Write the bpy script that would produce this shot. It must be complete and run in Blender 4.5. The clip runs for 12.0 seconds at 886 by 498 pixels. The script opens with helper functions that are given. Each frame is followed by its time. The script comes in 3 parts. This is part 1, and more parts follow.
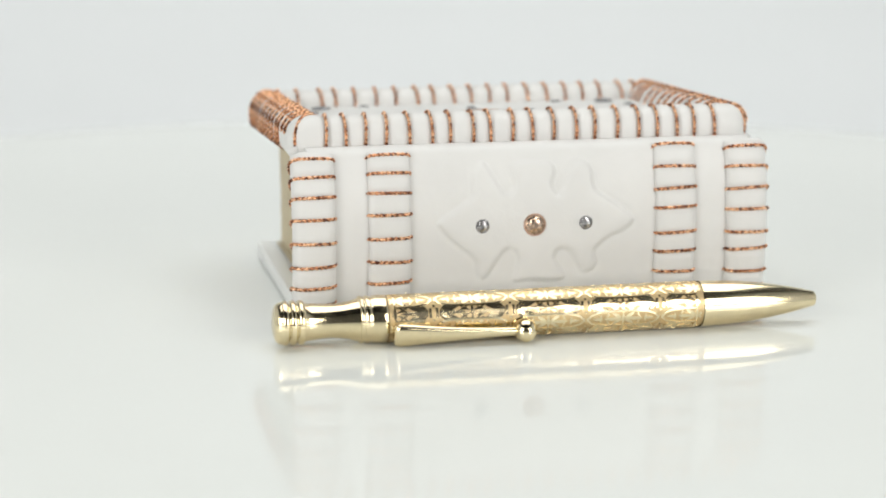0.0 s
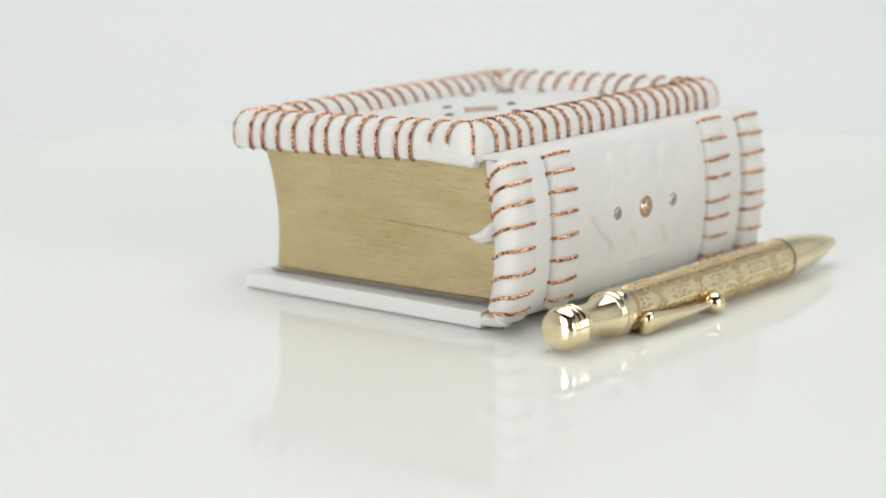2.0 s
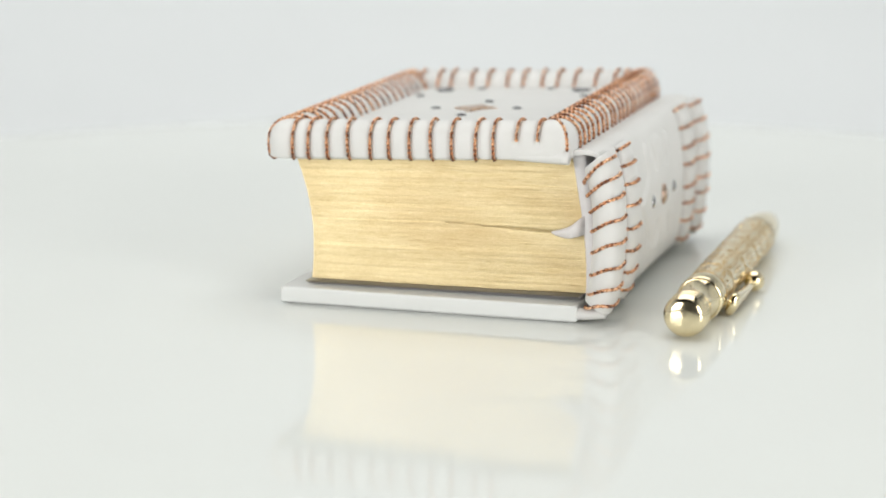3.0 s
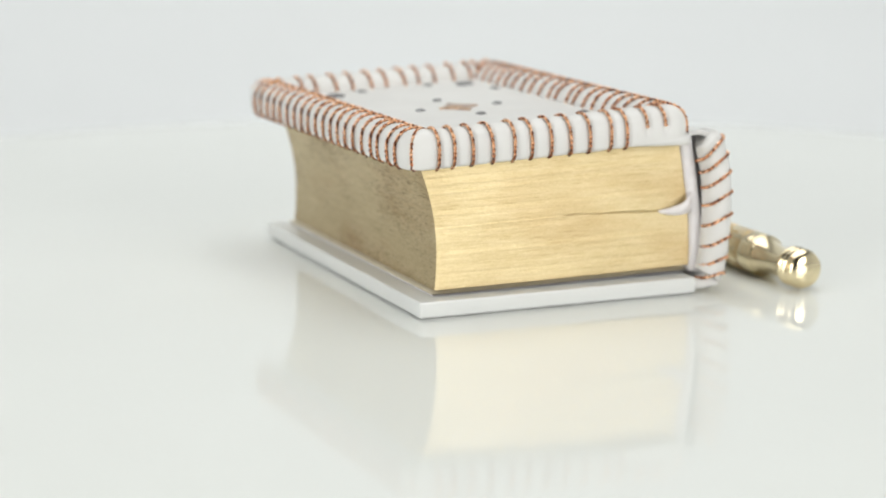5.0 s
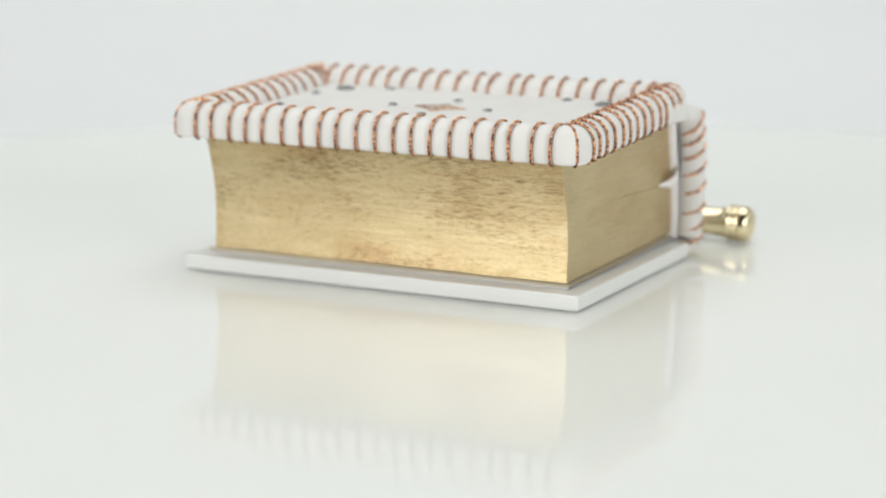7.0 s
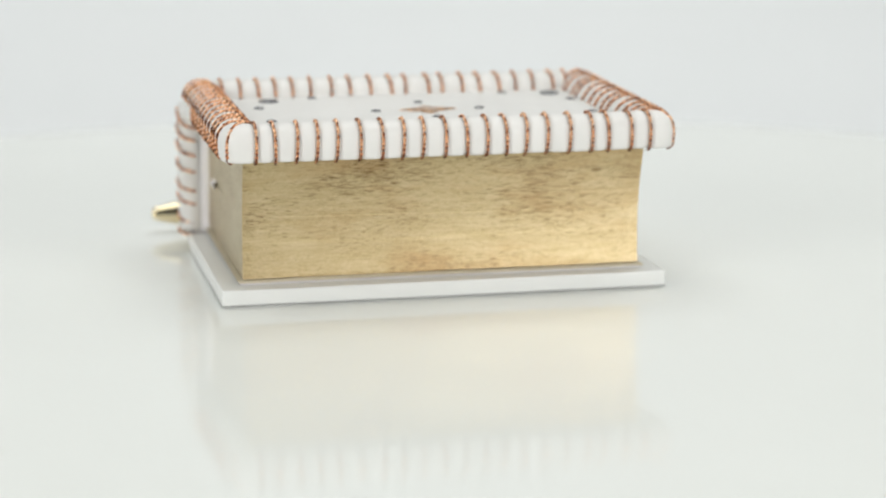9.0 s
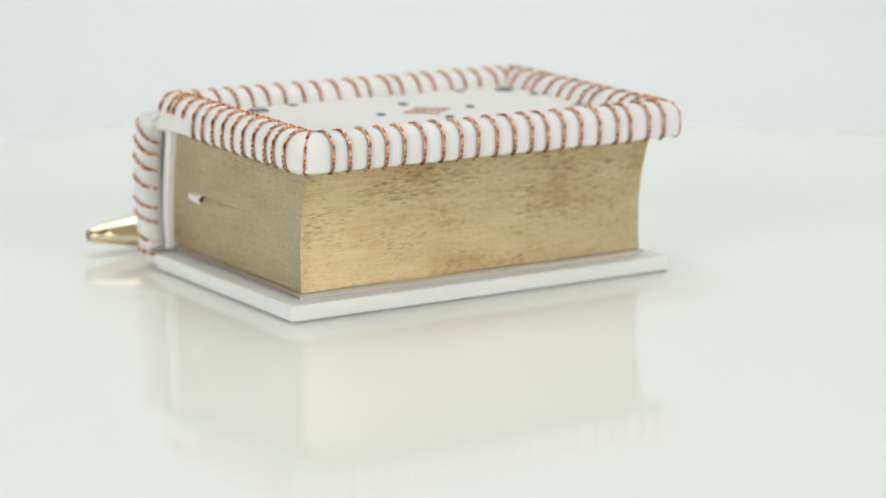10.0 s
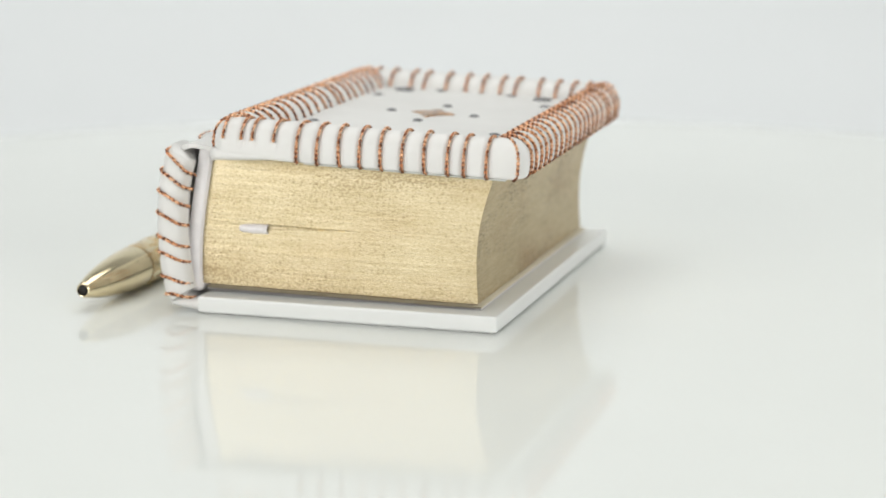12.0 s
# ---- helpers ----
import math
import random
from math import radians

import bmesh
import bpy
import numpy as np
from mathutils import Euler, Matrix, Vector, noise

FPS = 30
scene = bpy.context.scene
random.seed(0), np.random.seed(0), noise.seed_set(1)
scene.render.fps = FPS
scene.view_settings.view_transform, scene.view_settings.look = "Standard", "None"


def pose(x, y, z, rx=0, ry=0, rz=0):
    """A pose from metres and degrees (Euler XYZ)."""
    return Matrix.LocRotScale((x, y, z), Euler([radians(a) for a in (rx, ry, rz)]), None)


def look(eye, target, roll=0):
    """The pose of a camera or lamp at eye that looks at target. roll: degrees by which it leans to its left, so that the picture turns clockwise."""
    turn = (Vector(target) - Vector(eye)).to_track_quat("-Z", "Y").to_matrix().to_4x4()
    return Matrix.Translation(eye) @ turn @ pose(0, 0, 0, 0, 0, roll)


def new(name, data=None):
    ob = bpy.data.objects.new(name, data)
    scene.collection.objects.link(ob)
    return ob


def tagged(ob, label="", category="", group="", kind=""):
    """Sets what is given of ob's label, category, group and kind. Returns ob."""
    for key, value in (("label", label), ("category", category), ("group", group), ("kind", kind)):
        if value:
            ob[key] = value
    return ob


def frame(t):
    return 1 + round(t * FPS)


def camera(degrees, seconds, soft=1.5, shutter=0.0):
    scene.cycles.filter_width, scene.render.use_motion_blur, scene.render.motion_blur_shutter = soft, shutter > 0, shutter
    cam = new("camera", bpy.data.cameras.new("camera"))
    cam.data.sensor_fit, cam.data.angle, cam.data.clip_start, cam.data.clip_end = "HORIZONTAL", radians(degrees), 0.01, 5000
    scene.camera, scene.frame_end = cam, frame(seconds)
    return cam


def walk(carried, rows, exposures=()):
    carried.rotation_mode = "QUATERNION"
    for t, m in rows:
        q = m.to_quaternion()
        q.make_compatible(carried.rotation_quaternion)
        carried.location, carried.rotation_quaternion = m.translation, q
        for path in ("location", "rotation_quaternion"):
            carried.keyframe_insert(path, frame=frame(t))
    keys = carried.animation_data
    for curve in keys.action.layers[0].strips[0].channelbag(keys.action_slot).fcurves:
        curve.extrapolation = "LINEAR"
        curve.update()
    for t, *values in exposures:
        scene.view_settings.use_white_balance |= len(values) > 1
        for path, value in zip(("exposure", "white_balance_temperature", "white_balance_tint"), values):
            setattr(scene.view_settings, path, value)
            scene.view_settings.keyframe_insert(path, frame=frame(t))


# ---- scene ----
MM = 0.001

# ---- camera: it stands still before a turntable ----
cam = camera(23.0, 12.0, soft=1.85)
cam.data.dof.use_dof = True
cam.data.dof.focus_distance = 0.556
cam.data.dof.aperture_fstop = 10.5
EYE = Vector((0.0, -0.6166, 0.1304))
PAN, TILT = radians(-0.305), radians(11.369)
AIM = EYE + Vector((math.sin(PAN) * math.cos(TILT), math.cos(PAN) * math.cos(TILT), -math.sin(TILT)))
VIEW = look(EYE, AIM, roll=0.027)
walk(cam, [(0.0, VIEW), (12.0, VIEW)], exposures=[(0.0, 0.0), (12.0, 0.0)])

# ---- light: a photographer's white set with soft boxes ----
world = bpy.data.worlds.new("studio_world")
scene.world = world
world.use_nodes = True
world.node_tree.nodes["Background"].inputs[0].default_value = (0.9, 0.95, 1.0, 1)
world.node_tree.nodes["Background"].inputs[1].default_value = 0.05


def soft_box(name, eye, target, sx, sy, watts, colour):
    data = bpy.data.lights.new(name, "AREA")
    data.shape, data.size, data.size_y, data.energy, data.color = "RECTANGLE", sx, sy, watts, colour
    ob = new(name, data)
    ob.matrix_world = look(eye, target)
    return ob


soft_box("overhead_soft_box", (0.0, 0.34, 1.2), (0.0, 0.30, 0.0), 1.4, 1.3, 13.8, (0.99, 1.0, 0.97))
soft_box("left_soft_box", (-0.68, -0.82, 0.30), (0.0, 0.0, 0.03), 0.46, 0.50, 5.6, (1.0, 0.985, 0.95))
soft_box("right_soft_box", (0.68, -0.82, 0.30), (0.0, 0.0, 0.03), 0.44, 0.50, 5.4, (1.0, 0.985, 0.95))


# ---- materials ----
def material(name):
    m = bpy.data.materials.new(name)
    m.use_nodes = True
    return m, m.node_tree.nodes, m.node_tree.links, m.node_tree.nodes["Principled BSDF"]


def noise_node(nodes, links, scale, detail=4.0, rough=0.55, stretch=(1, 1, 1)):
    tc = nodes.new("ShaderNodeTexCoord")
    mp = nodes.new("ShaderNodeMapping")
    mp.inputs["Scale"].default_value = stretch
    n = nodes.new("ShaderNodeTexNoise")
    n.inputs["Scale"].default_value, n.inputs["Detail"].default_value, n.inputs["Roughness"].default_value = scale, detail, rough
    links.new(tc.outputs["Object"], mp.inputs["Vector"])
    links.new(mp.outputs["Vector"], n.inputs["Vector"])
    return n.outputs["Fac"]


def ramp_node(nodes, links, fac, *stops):
    r = nodes.new("ShaderNodeValToRGB")
    while len(r.color_ramp.elements) < len(stops):
        r.color_ramp.elements.new(0.5)
    for e, (at, colour) in zip(r.color_ramp.elements, stops):
        e.position, e.color = at, (*colour, 1)
    links.new(fac, r.inputs["Fac"])
    return r.outputs["Color"]


def bump_node(nodes, links, fac, strength, distance, bsdf, before=None):
    b = nodes.new("ShaderNodeBump")
    b.inputs["Strength"].default_value, b.inputs["Distance"].default_value = strength, distance
    links.new(fac, b.inputs["Height"])
    if before is not None:
        links.new(before, b.inputs["Normal"])
    links.new(b.outputs["Normal"], bsdf.inputs["Normal"])
    return b.outputs["Normal"]


def mix_fac(nodes, links, a, b, fac):
    m = nodes.new("ShaderNodeMix")
    m.data_type = "FLOAT"
    m.inputs["Factor"].default_value = fac
    links.new(a, m.inputs["A"])
    links.new(b, m.inputs["B"])
    return m.outputs["Result"]


def make_leather():
    m, n, l, b = material("white_leather")
    big = noise_node(n, l, 60, 3)
    l.new(ramp_node(n, l, big, (0.3, (0.685, 0.68, 0.665)), (0.7, (0.73, 0.725, 0.71))), b.inputs["Base Color"])
    b.inputs["Roughness"].default_value = 0.48
    b.inputs["Specular IOR Level"].default_value = 0.35
    v = noise_node(n, l, 1500, 3, 0.6)
    first = bump_node(n, l, big, 0.25, 0.002, b)
    bump_node(n, l, v, 0.25, 0.0002, b, first)
    return m


def make_thread():
    m, n, l, b = material("copper_thread")
    fine = noise_node(n, l, 1100, 2, 0.6)
    # the palest stop paints the cord's glints into its colour
    l.new(ramp_node(n, l, fine, (0.41, (0.12, 0.044, 0.028)), (0.50, (0.66, 0.27, 0.12)), (0.60, (0.99, 0.67, 0.43))), b.inputs["Base Color"])
    b.inputs["Metallic"].default_value = 0.8
    b.inputs["Roughness"].default_value = 0.32
    bump_node(n, l, fine, 0.6, 0.0002, b)
    return m


def make_page_gold(name, tint, metal, dull, fleck, fleck_at, fleck_size, grit, patch_scale, wear, contrast=1.0):
    """Gilt page edges: fine level streaks, grain, worn patches and dark flecks where the gilding is off."""
    m, n, l, b = material(name)
    streak = noise_node(n, l, 70, 6, 0.68, (1, 1, 26))
    cloud = noise_node(n, l, 75, 4, 0.6, (0.8, 0.8, 2.0))
    grain = noise_node(n, l, 1100, 4, 0.65, (1, 1, 2.5 - grit))
    mixed = mix_fac(n, l, mix_fac(n, l, streak, cloud, 0.45), grain, 0.42)
    gilt = ramp_node(n, l, mixed, *[(0.45 + (at - 0.45) / contrast, tuple(c * g for c, g in zip(rgb, tint))) for at, rgb in ((0.30, (0.36, 0.282, 0.165)), (0.44, (0.52, 0.43, 0.264)), (0.60, (0.63, 0.545, 0.37)))])
    worn = ramp_node(n, l, noise_node(n, l, patch_scale, 4, 0.65, (0.8, 0.8, 2.6)), (0.46, (1.0, 1.0, 1.0)), (0.68, wear))
    speck = noise_node(n, l, 520, 3, 0.62, fleck_size)
    patch = noise_node(n, l, patch_scale + 9.0, 3, 0.55, (0.7, 0.7, 2.4))
    both = mix_fac(n, l, speck, patch, 0.3)
    colour = gilt
    for layer in (worn, ramp_node(n, l, both, (fleck_at, (1.0, 1.0, 1.0)), (fleck_at + 0.09, fleck))):
        mul = n.new("ShaderNodeMix")
        mul.data_type, mul.blend_type = "RGBA", "MULTIPLY"
        mul.inputs["Factor"].default_value = 1.0
        l.new(colour, mul.inputs["A"])
        l.new(layer, mul.inputs["B"])
        colour = mul.outputs["Result"]
    l.new(colour, b.inputs["Base Color"])
    b.inputs["Metallic"].default_value = metal
    l.new(ramp_node(n, l, mixed, (0.3, (dull + 0.12,) * 3), (0.7, (dull,) * 3)), b.inputs["Roughness"])
    tangent = n.new("ShaderNodeTangent")
    tangent.direction_type, tangent.axis = "RADIAL", "Z"
    l.new(tangent.outputs["Tangent"], b.inputs["Tangent"])
    b.inputs["Anisotropic"].default_value = 0.5
    b.inputs["Anisotropic Rotation"].default_value = 0.25
    first = bump_node(n, l, streak, 0.14, 0.0005, b)
    second = bump_node(n, l, grain, 0.20 + 0.35 * grit, 0.0002, b, first)
    bump_node(n, l, both, 0.15 + 0.2 * grit, 0.0006, b, second)
    return m


def make_gold(name, colour, rough, relief=0.0):
    m, n, l, b = material(name)
    fine = noise_node(n, l, 500, 4, 0.6)
    dark = tuple(c * 0.93 for c in colour)
    l.new(ramp_node(n, l, fine, (0.35, dark), (0.65, colour)), b.inputs["Base Color"])
    b.inputs["Metallic"].default_value = 1.0
    l.new(ramp_node(n, l, fine, (0.3, (rough * 0.8,) * 3), (0.7, (rough * 1.25,) * 3)), b.inputs["Roughness"])
    if relief:
        bump_node(n, l, noise_node(n, l, 1800, 2), relief, 0.0003, b)
    return m


def make_table_white():
    m, n, l, b = material("glossy_white_acrylic")
    big = noise_node(n, l, 9, 3)
    l.new(ramp_node(n, l, big, (0.3, (0.768, 0.792, 0.768)), (0.7, (0.783, 0.807, 0.783))), b.inputs["Base Color"])
    fine = noise_node(n, l, 30, 5, 0.6)
    l.new(ramp_node(n, l, fine, (0.3, (0.05, 0.05, 0.05)), (0.7, (0.085, 0.085, 0.085))), b.inputs["Roughness"])
    b.inputs["IOR"].default_value = 1.33
    return m


def make_plain(name, colour, rough, wobble=0.03, scale=8.0):
    m, n, l, b = material(name)
    a = tuple(max(0.0, c - wobble) for c in colour)
    c2 = tuple(min(1.0, c + wobble) for c in colour)
    l.new(ramp_node(n, l, noise_node(n, l, scale, 4), (0.3, a), (0.7, c2)), b.inputs["Base Color"])
    b.inputs["Roughness"].default_value = rough
    return m


def make_gem(name, colour, rough=0.03, metal=0.75):
    m, n, l, b = material(name)
    f = noise_node(n, l, 1100, 2)
    l.new(ramp_node(n, l, f, (0.40, tuple(c * 0.35 for c in colour)), (0.60, colour)), b.inputs["Base Color"])
    b.inputs["Roughness"].default_value = rough
    b.inputs["Metallic"].default_value = metal
    b.inputs["Coat Weight"].default_value = 0.4
    b.inputs["Coat Roughness"].default_value = 0.02
    return m


LEATHER = make_leather()
THREAD = make_thread()
PAGE_HEAD = make_page_gold("smooth_gilt_head", (1.09, 1.06, 0.96), 0.76, 0.37, (0.80, 0.74, 0.66), 0.56, (0.3, 0.3, 6.0), 0.0, 24.0, (0.90, 0.84, 0.78), 0.6)
PAGE_FORE = make_page_gold("scratched_gilt_fore_edge", (1.03, 0.985, 0.895), 0.90, 0.36, (0.42, 0.35, 0.28), 0.525, (0.6, 0.6, 8.5), 0.15, 31.0, (0.85, 0.74, 0.65))
PAGE_TAIL = make_page_gold("grainy_gilt_tail", (0.98, 0.985, 0.98), 0.80, 0.36, (0.62, 0.57, 0.52), 0.515, (2.4, 2.4, 4.2), 0.9, 20.0, (0.90, 0.85, 0.80))
GOLD = make_gold("polished_pale_gold", (0.87, 0.75, 0.50), 0.13)
GOLD_MATTE = make_gold("matt_gold_ground", (0.68, 0.52, 0.29), 0.46, 0.3)
GOLD_BRIGHT = make_gold("polished_filigree_gold", (0.88, 0.755, 0.50), 0.16)
BOARD = make_plain("glossy_white_board", (0.755, 0.77, 0.76), 0.3, 0.012, 40.0)
BLACK = make_plain("bore_shade_black", (0.01, 0.009, 0.008), 0.6, 0.004)
TABLE = make_table_white()
BACKDROP = make_plain("white_paper_sweep", (0.775, 0.795, 0.807), 0.8, 0.012, 3.0)
TENT = make_plain("white_tent_cloth", (0.80, 0.81, 0.81), 0.85, 0.015, 3.0)
# tones of the unseen surround, chosen to put dark reflections in the gold
DARK_SURROUND = make_plain("dark_reflection_tone", (0.022, 0.02, 0.019), 0.9, 0.004, 2.0)
GREY_SURROUND = make_plain("grey_reflection_tone", (0.09, 0.088, 0.085), 0.85, 0.015, 3.0)
LINING = make_plain("white_lining_paper", (0.76, 0.74, 0.75), 0.7, 0.03, 300.0)
ENDPAPER = make_plain("cream_endpaper", (0.62, 0.56, 0.42), 0.6, 0.04, 200.0)
RIBBON = make_plain("white_satin_ribbon", (0.80, 0.77, 0.77), 0.35, 0.03, 500.0)
AMBER = make_gem("amber_crystal", (0.66, 0.48, 0.36), 0.16)
AMBER_DEEP = make_gem("deep_amber_crystal", (0.62, 0.38, 0.22), 0.3, 0.4)
CRYSTAL = make_gem("clear_crystal", (0.50, 0.49, 0.50), 0.12)
SMOKE = make_gem("smoky_crystal", (0.17, 0.17, 0.18), 0.2, 0.3)
BEZEL = make_gold("dull_copper_bezel", (0.50, 0.34, 0.26), 0.3)


# ---- mesh helpers ----
def finish(bm, name, mat, smooth=True):
    bmesh.ops.recalc_face_normals(bm, faces=bm.faces)
    me = bpy.data.meshes.new(name)
    bm.to_mesh(me)
    bm.free()
    me.materials.append(mat)
    if smooth:
        me.polygons.foreach_set("use_smooth", [True] * len(me.polygons))
    return me


def part(name, bm, mat, parent=None, label="", m=None, smooth=True):
    me = finish(bm, name, mat, smooth) if isinstance(bm, bmesh.types.BMesh) else bm
    ob = new(name, me)
    ob.parent = parent
    if m is not None:
        ob.matrix_basis = m
    return tagged(ob, label) if label else ob


def sharp(ob, angle=35):
    me = ob.data
    bm = bmesh.new()
    bm.from_mesh(me)
    for e in bm.edges:
        if len(e.link_faces) == 2 and e.calc_face_angle(0) > radians(angle):
            e.smooth = False
    bm.to_mesh(me)
    bm.free()
    return ob


def skin(rings, close_u=True, cap=(False, False)):
    """A surface over rings of points; all rings have the same count."""
    bm = bmesh.new()
    vs = [[bm.verts.new(p) for p in ring] for ring in rings]
    k = len(vs[0])
    for a, b in zip(vs, vs[1:]):
        for i in range(k if close_u else k - 1):
            j = (i + 1) % k
            bm.faces.new((a[i], a[j], b[j], b[i]))
    if cap[0]:
        bm.faces.new(vs[0][::-1])
    if cap[1]:
        bm.faces.new(vs[-1])
    return bm


def rounded_box(x0, x1, y0, y1, z0, z1, r, seg=3):
    bm = bmesh.new()
    bmesh.ops.create_cube(bm, size=1)
    for v in bm.verts:
        v.co = Vector((x0 if v.co.x < 0 else x1, y0 if v.co.y < 0 else y1, z0 if v.co.z < 0 else z1))
    bmesh.ops.bevel(bm, geom=bm.edges[:], offset=r, segments=seg, affect="EDGES", profile=0.6)
    return bm


def spline(pts, n):
    """A smooth line through pts (Catmull-Rom), n steps a span."""
    pts = [Vector(p) for p in pts]
    ext = [2 * pts[0] - pts[1], *pts, 2 * pts[-1] - pts[-2]]
    out = []
    for i in range(1, len(ext) - 2):
        a, b, c, d = ext[i - 1:i + 3]
        for k in range(n):
            t = k / n
            out.append(0.5 * (2 * b + (c - a) * t + (2 * a - 5 * b + 4 * c - d) * t * t + (3 * b - a - 3 * c + d) * t ** 3))
    out.append(pts[-1])
    return out


def resample(line, step):
    line = [Vector(p) for p in line]
    total = sum((b - a).length for a, b in zip(line, line[1:]))
    n = max(2, int(total / step))
    out, acc, i = [], 0.0, 0
    lens = [(b - a).length for a, b in zip(line, line[1:])]
    for k in range(n + 1):
        want = total * k / n
        while i < len(lens) - 1 and acc + lens[i] < want:
            acc += lens[i]
            i += 1
        out.append(line[i].lerp(line[i + 1], min(1.0, (want - acc) / max(lens[i], 1e-12))))
    return out


def tube(bm, line, radius, sides=6, caps=True):
    line = [Vector(p) for p in line]
    rings = []
    for i, p in enumerate(line):
        d = (line[min(i + 1, len(line) - 1)] - line[max(i - 1, 0)]).normalized()
        up = Vector((0, 0, 1)) if abs(d.z) < 0.9 else Vector((1, 0, 0))
        a = d.cross(up).normalized()
        b = d.cross(a)
        rr = radius(i / (len(line) - 1)) if callable(radius) else radius
        rings.append([bm.verts.new(p + rr * (math.cos(2 * math.pi * k / sides) * a + math.sin(2 * math.pi * k / sides) * b)) for k in range(sides)])
    for r0, r1 in zip(rings, rings[1:]):
        for k in range(sides):
            j = (k + 1) % sides
            bm.faces.new((r0[k], r0[j], r1[j], r1[k]))
    if caps:
        bm.faces.new(rings[0][::-1])
        bm.faces.new(rings[-1])


def rope(line, thick=0.44 * MM, pitch=2.6 * MM, phase=0.0):
    """A twisted cord of two strands along a line."""
    line = resample(line, pitch / 9)
    bm = bmesh.new()
    for s in range(2):
        pts, run = [], 0.0
        for i, p in enumerate(line):
            d = (line[min(i + 1, len(line) - 1)] - line[max(i - 1, 0)]).normalized()
            up = Vector((0.13, 0.2, 0.97)) if abs(d.z) < 0.8 else Vector((0.8, 0.6, 0.1))
            a = d.cross(up).normalized()
            b = d.cross(a)
            ang = phase + s * math.pi + 2 * math.pi * run / pitch
            pts.append(p + thick * 0.52 * (math.cos(ang) * a + math.sin(ang) * b))
            run += pitch / 9
        tube(bm, pts, thick * 0.62, 5)
    return bm


# ---- the set: paper sweep, and unseen walls and ceiling added round it ----
def build_room():
    rows = []
    for x in (-1.3, 1.3):
        prof = [(-1.5, -0.06), (0.3, -0.06), (0.5, -0.0595)]
        prof += [(0.5 + 0.9 * math.sin(a), 0.8405 - 0.9 * math.cos(a)) for a in [radians(d) for d in range(3, 91, 3)]]
        prof += [(1.4, 1.5)]
        rows.append([Vector((x, y, z)) for y, z in prof])
    bm = skin(rows, close_u=False)
    ob = part("backdrop", bm, BACKDROP)
    tagged(ob, "white seamless paper sweep behind the turntable", "backdrop", kind="structure")
    # added walls, all out of view; the grey south one darkens reflections
    for name, box in (("wall_west", (-1.36, -1.302, -1.6, 1.5, -0.1, 1.5)), ("wall_east", (1.302, 1.36, -1.6, 1.5, -0.1, 1.5)),
                      ("wall_south", (-1.3, 1.3, -1.6, -1.52, -0.1, 1.5)), ("wall_north", (-1.3, 1.3, 1.42, 1.5, -0.1, 1.5))):
        bm = rounded_box(*box, 0.004, 1)
        tagged(part(name, bm, GREY_SURROUND if name == "wall_south" else TENT, smooth=False), "plain unseen wall added to close the set", "wall", kind="structure")
    # ceiling: unseen, added dark, and grey on one side, to shape the gold's reflections
    bm = bmesh.new()
    for x0, x1, tone in ((-1.36, 0.34, 1), (0.34, 1.36, 0)):
        piece = bmesh.ops.create_cube(bm, size=1)["verts"]
        for v in piece:
            v.co = Vector((x0 if v.co.x < 0 else x1, -1.6 if v.co.y < 0 else 1.5, 1.502 if v.co.z < 0 else 1.56))
        for f in {f for v in piece for f in v.link_faces}:
            f.material_index = tone
    ceiling = part("ceiling", bm, GREY_SURROUND, smooth=False)
    ceiling.data.materials.append(DARK_SURROUND)
    tagged(ceiling, "unseen two-tone ceiling added to shape reflections in the gold", "ceiling", kind="structure")


def build_turntable():
    base = tagged(new("turntable"), "round glossy white turntable under the book and pen", "turntable")
    prof = [(0.0, -0.0004), (0.16, -0.0004), (0.3225, -0.0004), (0.3230, -0.0004), (0.3260, -0.001), (0.3275, -0.0024), (0.3280, -0.0044), (0.3280, -0.016), (0.3265, -0.018), (0.0, -0.018)]
    rings = []
    for r, z in prof:
        rings.append([Vector((max(r, 1e-5) * math.cos(2 * math.pi * k / 160), max(r, 1e-5) * math.sin(2 * math.pi * k / 160), z)) for k in range(160)])
    sharp(part("platter", skin(rings), TABLE, base))
    rings = [[Vector((r * math.cos(2 * math.pi * k / 64), r * math.sin(2 * math.pi * k / 64), z)) for k in range(64)] for r, z in ((0.12, -0.0185), (0.13, -0.022), (0.13, -0.0595))]
    part("foot", skin(rings, cap=(True, True)), TABLE, base)
    return base


# ---- the book ----
CX, CY = 8.9, -4.4          # middle of the top cover, mm
HX, HY = 63.2, 42.2          # its half length and half width
COVER = Matrix.Translation((CX * MM, CY * MM, 41.0 * MM)) @ pose(0, 0, 0, rx=-2.06, rz=1.1)
ROLL = [(3.0, 0.0), (0.8, 0.05), (0.1, 0.7), (-0.2, 2.7), (-0.2, 5.0), (0.35, 7.1), (1.7, 8.8), (3.6, 9.75), (5.6, 9.95), (7.6, 9.5), (9.4, 8.4), (10.6, 6.9), (11.2, 5.7), (11.6, 4.6)]
CORNER = 5.5
